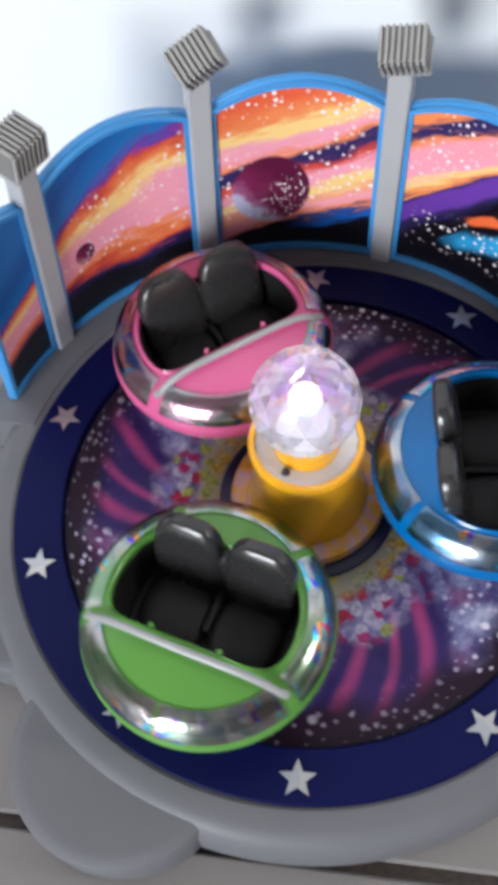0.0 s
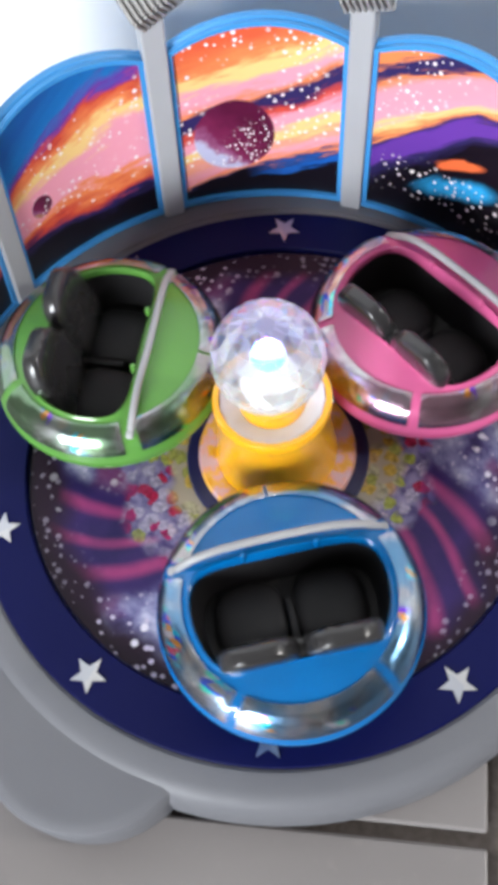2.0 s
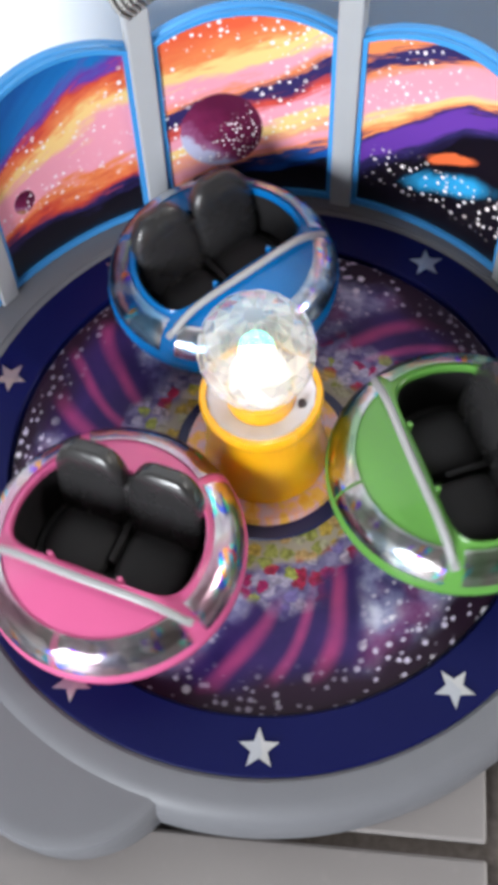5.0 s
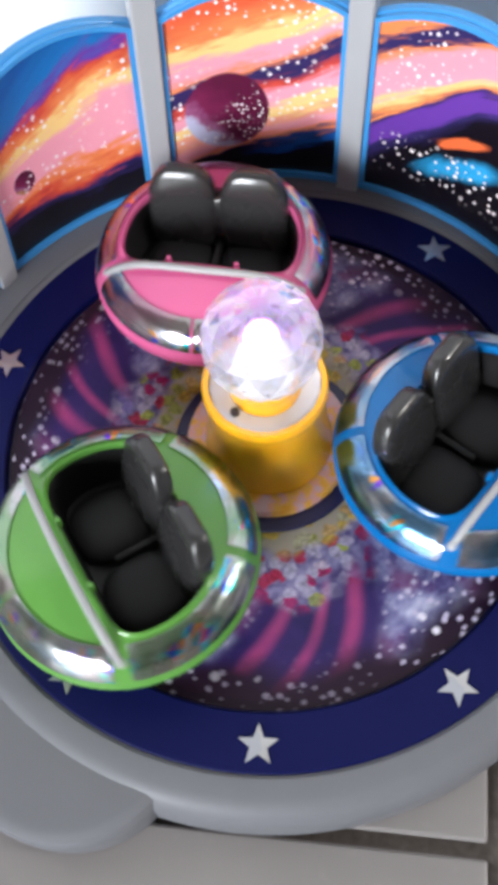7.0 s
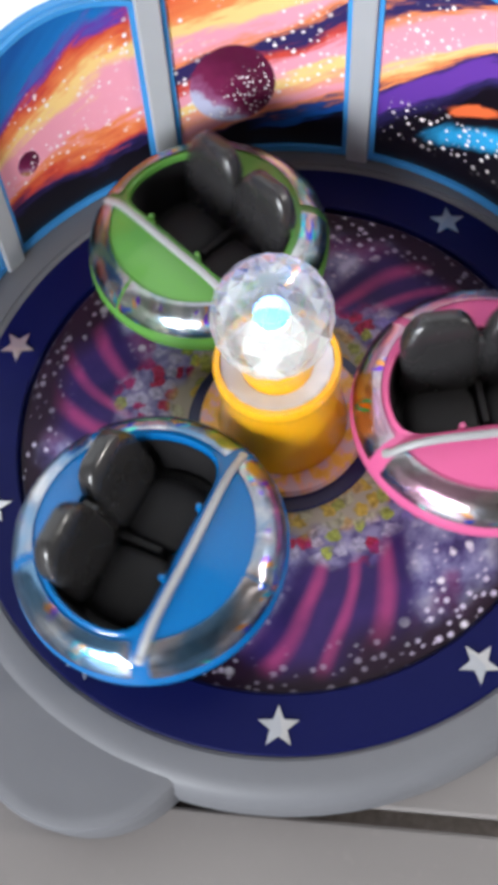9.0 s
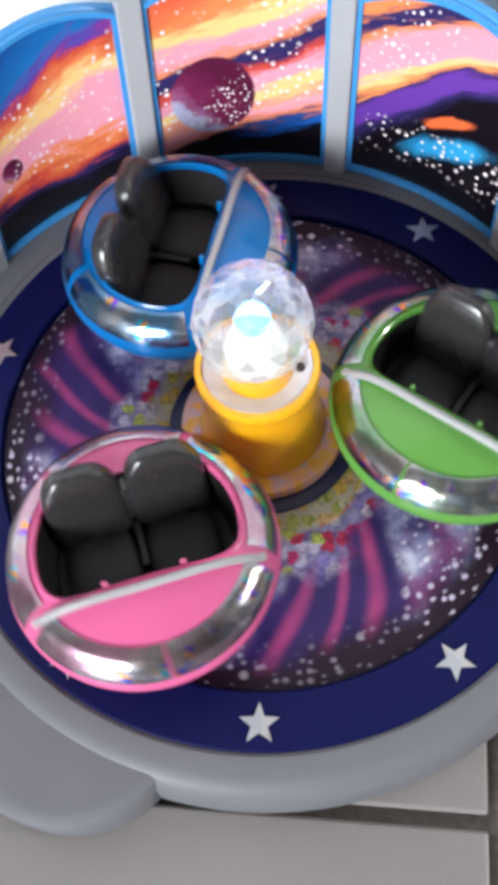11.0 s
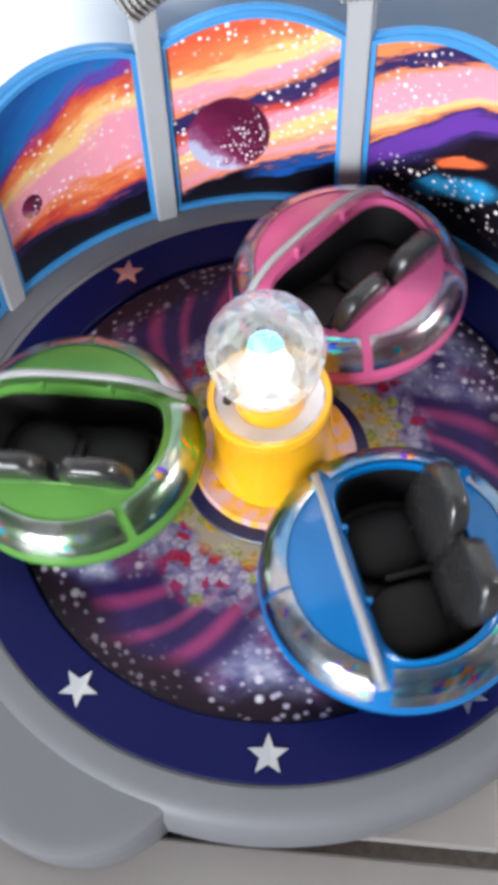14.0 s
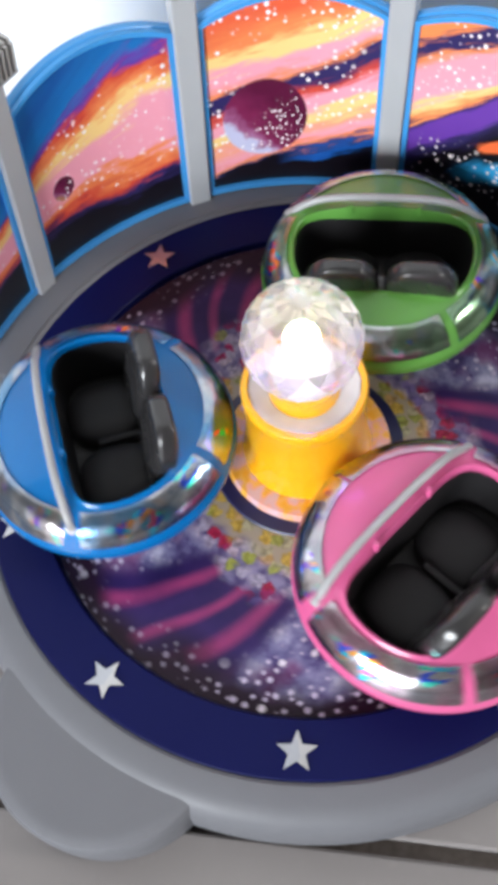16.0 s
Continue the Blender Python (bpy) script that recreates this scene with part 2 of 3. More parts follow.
def table_print():
    """Turntable sticker: six swirling fans of violet rays, star clouds between them, confetti blossoms round the hub."""
    m = Mat("swirl_print")
    x, y, _ = m.xyz(m.obj())
    r = m.math("SQRT", m.math("ADD", m.math("MULTIPLY", x, x), m.math("MULTIPLY", y, y)))
    a = m.math("ARCTAN2", y, x)
    bend = m.math("MULTIPLY_ADD", m.math("ADD", r, -0.057), 8.4, a)
    flat = m.vec(x, y, 0.0)
    wob = m.noise(flat, 30, 3)
    local = m.math("WRAP", m.math("ADD", bend, -radians(62)), radians(60), radians(-60))
    local = m.math("MULTIPLY_ADD", m.noise(flat, 26, 2), 0.10, m.math("ADD", local, -0.05))
    fan = m.step(m.math("ABSOLUTE", local), radians(25), radians(17))
    ray = None
    for k, width in ((-11.5, 2.6), (0.5, 2.0), (11.5, 3.0)):
        one_ray = m.step(m.math("ABSOLUTE", m.math("ADD", local, -radians(k))), radians(width * 1.5), radians(width * 0.1))
        ray = one_ray if ray is None else m.math("MAXIMUM", ray, one_ray)
    ray = m.math("MULTIPLY", ray, m.math("MULTIPLY_ADD", m.noise(flat, 55, 3), 1.3, 0.15, clamp=True))
    rays = m.mix(ray, m.ramp(m.noise(flat, 60, 3), [(0.3, (0.016, 0.010, 0.075)), (0.7, (0.042, 0.020, 0.125))]), (0.34, 0.045, 0.17))
    cloud = m.ramp(m.noise(flat, 70, 5, 0.65), [(0.30, (0.022, 0.014, 0.075)), (0.42, (0.10, 0.085, 0.23)), (0.54, (0.27, 0.27, 0.47)), (0.68, (0.60, 0.60, 0.76))])
    cloud = m.mix(m.math("MULTIPLY", m.step(m.noise(flat, 40, 2), 0.5, 0.62), 0.6), cloud, (0.22, 0.035, 0.13))
    col = m.mix(fan, cloud, rays)
    edge = m.step(m.math("MULTIPLY_ADD", wob, 0.030, r), 0.096, 0.109)
    col = m.mix(edge, col, (0.016, 0.005, 0.017))

    def dots(scale, size, keep):
        dist = m.voronoi(flat, scale, "Distance", "2D")
        rnd = m.xyz(m.voronoi(flat, scale, "Color", "2D"))
        rad = m.math("MULTIPLY_ADD", rnd[1], size, size * 0.3)
        return m.math("MULTIPLY", m.math("GREATER_THAN", rnd[0], keep), m.step(m.math("SUBTRACT", rad, dist), 0.0, 0.1))

    sky_part = m.math("MULTIPLY", m.math("SUBTRACT", 1.0, fan), m.step(r, 0.055, 0.075))
    rim = m.math("MULTIPLY", m.step(r, 0.080, 0.09), m.math("SUBTRACT", 1.0, m.math("MULTIPLY", fan, 0.7)))
    col = m.mix(m.math("MULTIPLY", dots(255, 0.27, 0.34), m.math("MAXIMUM", sky_part, rim)), col, (0.58, 0.52, 0.68))
    col = m.mix(m.math("MULTIPLY", dots(130, 0.22, 0.80), m.math("MAXIMUM", sky_part, rim)), col, (0.80, 0.76, 0.86))
    # blossoms: yellow and green leaves next to the hub, red and violet flowers round them
    flat2 = m.mix(0.0045, flat, m.noise(flat, 300, 2, color=True), "ADD")
    pick = m.xyz(m.voronoi(flat2, 185, "Color", "2D"))
    near = m.voronoi(flat2, 185, "Distance", "2D")
    flower = m.ramp(pick[0], [(0.0, (0.36, 0.018, 0.07)), (0.22, (0.38, 0.35, 0.50)), (0.55, (0.34, 0.38, 0.08)), (0.68, (0.46, 0.38, 0.50)), (0.80, (0.34, 0.02, 0.12)), (0.92, (0.20, 0.16, 0.42))], "CONSTANT")
    leaf_raw = m.ramp(pick[1], [(0.0, (0.50, 0.35, 0.07)), (0.35, (0.30, 0.32, 0.08)), (0.60, (0.50, 0.33, 0.14)), (0.80, (0.40, 0.38, 0.26))], "CONSTANT")
    petals = m.step(near, 0.58, 0.38)
    hub = m.step(m.math("MULTIPLY_ADD", wob, 0.050, r), 0.086, 0.076)
    inner = m.step(m.math("MULTIPLY_ADD", wob, 0.030, r), 0.062, 0.058)
    fold = m.voronoi(flat2, 520, "Distance", "2D")
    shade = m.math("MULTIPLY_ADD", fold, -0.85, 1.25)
    leaf = m.mix(1.0, leaf_raw, m.vec(shade, shade, shade), "MULTIPLY")
    flower = m.mix(1.0, flower, m.vec(shade, shade, shade), "MULTIPLY")
    bloom = m.mix(petals, m.ramp(m.noise(flat, 220, 3), [(0.35, (0.07, 0.055, 0.17)), (0.65, (0.26, 0.24, 0.42))]), flower)
    col = m.mix(hub, col, m.mix(inner, bloom, m.mix(petals, (0.36, 0.32, 0.26), leaf)))
    m.set(Base_Color=col, Roughness=m.math("MULTIPLY_ADD", wob, 0.2, 0.3), Specular_IOR_Level=0.22)
    return m.m


TABLE_PRINT = table_print()


def hub_print():
    """Sticker on the lamp's foot: yellow with pale pink and lilac dashes pointing outwards."""
    m = Mat("lamp_foot_print")
    x, y, _ = m.xyz(m.obj())
    r = m.math("SQRT", m.math("ADD", m.math("MULTIPLY", x, x), m.math("MULTIPLY", y, y)))
    v = m.vec(m.math("MULTIPLY", m.math("ARCTAN2", y, x), 5.0), m.math("MULTIPLY", r, 160), 0.0)
    n = m.noise(v, 1.0, 2)
    col = m.ramp(n, [(0.36, (0.86, 0.40, 0.02)), (0.47, (0.90, 0.50, 0.10)), (0.52, (0.86, 0.42, 0.34)), (0.62, (0.75, 0.50, 0.55))])
    m.set(Base_Color=col, Roughness=0.35)
    return m.m


HUB_PRINT = hub_print()
YELLOW.node_tree.nodes["Principled BSDF"].inputs["Subsurface Weight"].default_value = 0.4
YELLOW.node_tree.nodes["Principled BSDF"].inputs["Subsurface Radius"].default_value = (0.006, 0.004, 0.001)
# silver as pale plastic: mirrored glow and light-dark facets are in the colour
PEARL = plastic("silver_reflector_painted_gleam", (0.70, 0.69, 0.73), 0.22, 0.5)

cm = Mat("clear_faceted_plastic")
see, haze, shine = cm.n("BsdfTransparent"), cm.n("BsdfTranslucent"), cm.n("BsdfGlossy")
see.inputs[0].default_value, haze.inputs[0].default_value = (0.96, 0.95, 0.97, 1), (0.9, 0.9, 0.92, 1)
shine.inputs["Roughness"].default_value = 0.03
weight = cm.n("LayerWeight")
weight.inputs[0].default_value = 0.35
one, two = cm.n("MixShader"), cm.n("MixShader")
facet = cm.n("NewGeometry").outputs["Random Per Island"]
cm.t.links.new(cm.math("MULTIPLY_ADD", cm.math("POWER", facet, 2.0), 0.30, 0.22), one.inputs[0])
cm.t.links.new(see.outputs[0], one.inputs[1]), cm.t.links.new(haze.outputs[0], one.inputs[2])
cm.t.links.new(cm.math("ADD", cm.math("MULTIPLY_ADD", weight.outputs["Fresnel"], 0.35, 0.02), cm.math("MULTIPLY", cm.math("LESS_THAN", facet, 0.12), 0.14)), two.inputs[0])
cm.t.links.new(one.outputs[0], two.inputs[1]), cm.t.links.new(shine.outputs[0], two.inputs[2])
cm.t.links.new(two.outputs[0], cm.t.nodes["Material Output"].inputs[0])
CLEAR = cm.m
em = Mat("facet_edge_plastic")
em.set(Base_Color=(0.92, 0.92, 0.95), Roughness=em.math("MULTIPLY_ADD", em.noise(em.obj(), 200, 2), 0.2, 0.1), Alpha=em.math("MULTIPLY_ADD", em.noise(em.obj(), 160, 2), 0.7, 0.0, clamp=True))
EDGE = em.m


def led(name, color, strength):
    m = Mat(name)
    m.set(Base_Color=(0.12, 0.12, 0.12), Emission_Color=color, Emission_Strength=strength)
    return m.m


LEDS = [led("violet_led", (0.50, 0.14, 1.0), 16.0), led("blue_led", (0.12, 0.34, 1.0), 10.0), led("green_led", (0.08, 1.0, 0.66), 3.4), led("warm_white_led", (1.0, 0.84, 0.46), 17)]
DIFFUSER = led("white_light_diffuser", (1.0, 0.97, 0.95), 1.0)


def glazed_tile():
    m = Mat("beige_grey_floor_tile")
    o = m.n("TexCoord").outputs["Object"]
    rnd = m.n("ObjectInfo").outputs["Random"]
    big, small = m.noise(o, 9, 4), m.noise(o, 260, 3)
    col = m.ramp(big, [(0.3, (0.225, 0.206, 0.203)), (0.7, (0.264, 0.243, 0.239))])
    col = m.mix(m.math("MULTIPLY", m.step(small, 0.6, 0.75), 0.12), col, (0.36, 0.33, 0.31))
    v = m.math("MULTIPLY_ADD", rnd, 0.08, 0.95)
    m.set(Base_Color=m.mix(1.0, col, m.vec(v, v, v), "MULTIPLY"), Roughness=m.math("MULTIPLY_ADD", big, 0.2, 0.3))
    m.bump(small, 0.05, 0.0004)
    return m.m


TILE = glazed_tile()
gm = Mat("dark_brown_grout")
gm.set(Base_Color=gm.ramp(gm.noise(gm.obj(), 300, 4), [(0.3, (0.075, 0.062, 0.055)), (0.7, (0.13, 0.11, 0.10))]), Roughness=0.9).bump(gm.noise(gm.obj(), 700, 3), 0.4, 0.001)
GROUT = gm.m
pm = Mat("white_wall_paint")
pm.set(Base_Color=pm.ramp(pm.noise(pm.obj(), 3, 4), [(0.3, (0.80, 0.80, 0.80)), (0.7, (0.84, 0.84, 0.835))]), Roughness=0.7).bump(pm.noise(pm.obj(), 180, 4), 0.12, 0.001)
PAINT = pm.m
# assumed warm grey for surfaces out of view, kept dark to hold fill light down
rm = Mat("dim_unseen_room_paint")
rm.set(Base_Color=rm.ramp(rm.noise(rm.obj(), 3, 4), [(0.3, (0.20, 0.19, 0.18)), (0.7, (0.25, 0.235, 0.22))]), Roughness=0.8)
ROOM_DIM = rm.m

# ---- mesh helpers ----


def part(name, bm, material, parent=None, label="", smooth=False):
    me = bpy.data.meshes.new(name)
    bmesh.ops.recalc_face_normals(bm, faces=bm.faces)
    bm.to_mesh(me)
    bm.free()
    for m in material if isinstance(material, list) else [material]:
        me.materials.append(m)
    if smooth:
        for p in me.polygons:
            p.use_smooth = True
        me.set_sharp_from_angle(angle=radians(38))
    ob = new(name, me)
    ob.parent = parent
    if label:
        ob["label"] = label
    return ob


def box(sx, sy, sz, at=(0, 0, 0), turn=None, bevel=0.0, segs=2):
    bm = bmesh.new()
    bmesh.ops.create_cube(bm, size=1)
    bmesh.ops.scale(bm, vec=(sx, sy, sz), verts=bm.verts)
    if bevel:
        bmesh.ops.bevel(bm, geom=bm.edges[:], offset=bevel, segments=segs, affect="EDGES", profile=0.5)
    bmesh.ops.transform(bm, matrix=Matrix.Translation(at) @ (turn or Matrix()), verts=bm.verts)
    return bm


def lathe(profile, n=96, closed=False):
    """Turns (radius, height) points round z. closed joins the last ring to the first."""
    bm = bmesh.new()
    rings = []
    for r, z in profile:
        if r < 1e-6:
            rings.append([bm.verts.new((0, 0, z))])
        else:
            rings.append([bm.verts.new((r * math.cos(2 * math.pi * i / n), r * math.sin(2 * math.pi * i / n), z)) for i in range(n)])
    pairs = list(zip(rings, rings[1:])) + ([(rings[-1], rings[0])] if closed else [])
    for a, b in pairs:
        for i in range(n):
            j = (i + 1) % n
            f = [a[i % len(a)], a[j % len(a)], b[j % len(b)], b[i % len(b)]]
            f = list(dict.fromkeys(f))
            if len(f) > 2:
                bm.faces.new(f)
    return bm


def prism(points, z0, z1, bevel=0.0):
    """A flat outline raised from z0 to z1."""
    bm = bmesh.new()
    f = bm.faces.new([bm.verts.new((x, y, z0)) for x, y in points])
    up = bmesh.ops.extrude_face_region(bm, geom=[f])
    top = [v for v in up["geom"] if isinstance(v, bmesh.types.BMVert)]
    bmesh.ops.translate(bm, vec=(0, 0, z1 - z0), verts=top)
    if bevel:
        es = [e for e in bm.edges if all(v in top for v in e.verts)]
        bmesh.ops.bevel(bm, geom=es, offset=bevel, segments=3, affect="EDGES", profile=0.5)
    return bm


def tube(points, radius, n=10):
    """A round bar along points, with closed ends."""
    bm = bmesh.new()
    pts = [Vector(p) for p in points]
    rings = []
    for i, p in enumerate(pts):
        d = (pts[min(i + 1, len(pts) - 1)] - pts[max(i - 1, 0)]).normalized()
        side = d.cross(Vector((0, 0, 1))).normalized() if abs(d.z) < 0.95 else Vector((0, 1, 0))
        up = side.cross(d)
        rings.append([bm.verts.new(p + radius * (math.cos(2 * math.pi * k / n) * side + math.sin(2 * math.pi * k / n) * up)) for k in range(n)])
    for a, b in zip(rings, rings[1:]):
        for k in range(n):
            bm.faces.new((a[k], a[(k + 1) % n], b[(k + 1) % n], b[k]))
    bm.faces.new(rings[0]), bm.faces.new(rings[-1])
    return bm


def ring_loft(outer, inner, z_of=None):
    """Quads between two outlines of equal length, each a list of (x, y, z)."""
    bm = bmesh.new()
    a, b = [bm.verts.new(p) for p in outer], [bm.verts.new(p) for p in inner]
    for i in range(len(a)):
        j = (i + 1) % len(a)
        bm.faces.new((a[i], a[j], b[j], b[i]))
    return bm


def join(a, b):
    """Adds the bmesh b to a."""
    me = bpy.data.meshes.new("tmp")
    b.to_mesh(me)
    b.free()
    a.from_mesh(me)
    bpy.data.meshes.remove(me)
    return a


# ---- the room ----


def slab(name, sx, sy, sz, at, material, label, category, turn=None):
    ob = part(name, box(sx, sy, sz), material)
    ob.matrix_world = Matrix.Translation(at) @ (turn or Matrix())
    return tagged(ob, label, category, kind="structure")


BACK = 0.160
# ceiling and side walls are unseen, added dark to keep contrast; wall_north is in view
slab("ceiling", 5.2, 3.2, 0.1, (0, -1.2, 2.45), ROOM_DIM, "unseen ceiling, darkened to cut bounced light", "ceiling")
slab("wall_north", 5.2, 0.1, 2.5, (0, BACK + 0.05, 1.18), PAINT, "plain white painted wall behind the toy", "wall")
slab("wall_east", 0.1, 3.2, 2.5, (2.4, -1.2, 1.18), ROOM_DIM, "unseen side wall, darkened to cut bounced light", "wall")
slab("wall_west", 0.1, 3.2, 2.5, (-2.4, -1.2, 1.18), ROOM_DIM, "unseen side wall, darkened to cut bounced light", "wall")
# south wall, round a window opening: unseen and dark, so little light bounces back
slab("wall_south_below", 5.2, 0.1, 0.49, (0, -2.68, 0.185), ROOM_DIM, "unseen wall below the window, darkened to cut bounced light", "wall")
slab("wall_south_above", 5.2, 0.1, 0.87, (0, -2.68, 1.985), ROOM_DIM, "unseen wall above the window, darkened to cut bounced light", "wall")
slab("wall_south_left", 0.5, 0.1, 1.12, (-2.20, -2.68, 0.99), ROOM_DIM, "unseen wall beside the window, darkened to cut bounced light", "wall")
slab("wall_south_right", 3.15, 0.1, 1.12, (0.875, -2.68, 0.99), ROOM_DIM, "unseen wall beside the window, darkened to cut bounced light", "wall")

# ---- the floor ----
TURN = radians(-3.8)
CORNER = Vector((0.0781, -0.1370, 0))
PITCH, GAP = 0.30, 0.0052
floor = slab("floor", 5.2, 3.2, 0.04, (0, -1.2, FLOOR - 0.0235), GROUT, "dark brown grout bed of a beige tiled floor", "floor")

# ---- the toy ride: base ----
base = tagged(new("toy_ride_base"), "grey plastic toy ride base with navy star ring, galaxy backdrop", "toy ride")
base.location = (0, 0, FLOOR)
up = -FLOOR
WC = Vector((-0.006, 0.0, 0))  # the backdrop's centre
WR = 0.130


def on_plate(phi, r, z):
    """A point of the plate under the backdrop: its inner edge follows the ring, its outer edge the backdrop."""
    k = (r - 0.1215) / 0.0185
    return (k * WC.x + r * math.cos(radians(phi)), r * math.sin(radians(phi)), z)


part("rim", lathe([(0.1190, up - 0.0012), (0.1205, up - 0.0001), (0.1265, up - 0.0005), (0.1305, up - 0.0020), (0.1330, up - 0.0050), (0.1343, up - 0.011), (0.1348, 0.001), (0.1190, 0.001)], 128, True), GREY, base, smooth=True)
part("star_ring", lathe([(0.0995, up - 0.004), (0.0995, up - 0.0006), (0.1001, up), (0.1185, up), (0.1190, up - 0.0006), (0.1190, up - 0.004)], 128, True), RING_BLUE, base, "navy blue ring", smooth=True)
part("well", lathe([(0.0, up - 0.012), (0.0995, up - 0.012), (0.0995, up - 0.0045)], 96), RING_DARK, base)
for a, d, r in ((238, 0.1204, 0.0408), (196, 0.110, 0.046)):
    at = Vector((d * math.cos(radians(a)), d * math.sin(radians(a)), 0))
    shell = lathe([(r * k / 24, up - 0.0022) for k in range(22)] + [(r - 0.0035, up - 0.0024), (r - 0.0012, up - 0.0034), (r - 0.0002, up - 0.0055), (r, up - 0.0120), (r, 0.001), (0, 0.001)], 96)
    for v in shell.verts:
        inside = 0.1290 - (v.co + at).length
        if inside > 0 and v.co.z > 0.002:
            v.co.z = max(0.002, v.co.z - inside * 3.0)
    part("lobe", shell, GREY, base, smooth=True).location = at
ground_plate = bmesh.new()
rows = []
for i in range(61):
    phi = 10 + 2.6 * i
    rows.append([ground_plate.verts.new(on_plate(phi, r, z)) for r, z in ((0.1215, 0.001), (0.1215, up + 0.0006), (0.1392, up + 0.0006), (0.1400, up - 0.0004), (0.1400, 0.001))])
for a, b in zip(rows, rows[1:]):
    for j in range(5):
        ground_plate.faces.new((a[j], a[(j + 1) % 5], b[(j + 1) % 5], b[j]))
ground_plate.faces.new(rows[0]), ground_plate.faces.new(rows[-1])
part("back_plate", ground_plate, GREY, base, smooth=True)


def star(size, n=5):
    pts = []
    for i in range(2 * n):
        r = size if i % 2 == 0 else size * 0.42
        pts.append((r * math.cos(math.pi * i / n), r * math.sin(math.pi * i / n)))
    return prism(pts, 0, 0.0005)


first = part("star", star(0.0070), STAR_FOIL, base, "silver foil star")
for k in range(10):
    a = radians(-90 + 36 * k)
    ob = first if k == 0 else first.copy()
    if k:
        scene.collection.objects.link(ob)
    ob.location, ob.rotation_euler = (0.11 * math.cos(a), 0.11 * math.sin(a), up + 0.0001), (0, 0, a + math.pi)

# ---- the backdrop ----
PILLARS = [38, 74, 110, 145]
EDGES = [20, 38, 74, 110, 145, 161]


def crest(f):
    return 0.0866 + 0.0085 * (1 - (2 * f - 1) ** 2)


LOW_S = (-0.16, -0.125, -0.096, -0.070, -0.0485, -0.0395, -0.016, 0.008, 0.031, 0.0475, 0.067, 0.086, 0.14)
LOW_H = (0.020, 0.024, 0.0235, 0.0195, 0.0215, 0.0095, 0.017, 0.0222, 0.0315, 0.045, 0.057, 0.072, 0.090)
TOP_S = (-0.16, -0.125, -0.112, -0.094, -0.069, -0.0485, -0.0395, -0.0065, 0.0134, 0.0317, 0.0453, 0.0638, 0.0825, 0.14)
TOP_H = (0.040, 0.050, 0.0595, 0.0675, 0.079, 0.082, 0.047, 0.054, 0.0595, 0.071, 0.0775, 0.0852, 0.0914, 0.105)


def streak(s, h):
    """How far h lies across the painted streak: 0 at its lower edge, 1 at its upper."""
    lo, hi = float(np.interp(s, LOW_S, LOW_H)), float(np.interp(s, TOP_S, TOP_H))
    return max(-1.2, min(2.2, (h - lo) / (hi - lo)))


LEAN_IN, LEAN_X, STRETCH = 0.072, 0.040, 1.07  # the backdrop leans a little inwards and sideways


def on_wall(phi, r, z):
    h = max(0.0, z - up) * STRETCH
    r -= LEAN_IN * h
    return (WC.x + r * math.cos(radians(phi)) + LEAN_X * h, WC.y + r * math.sin(radians(phi)), min(z, up) + h)


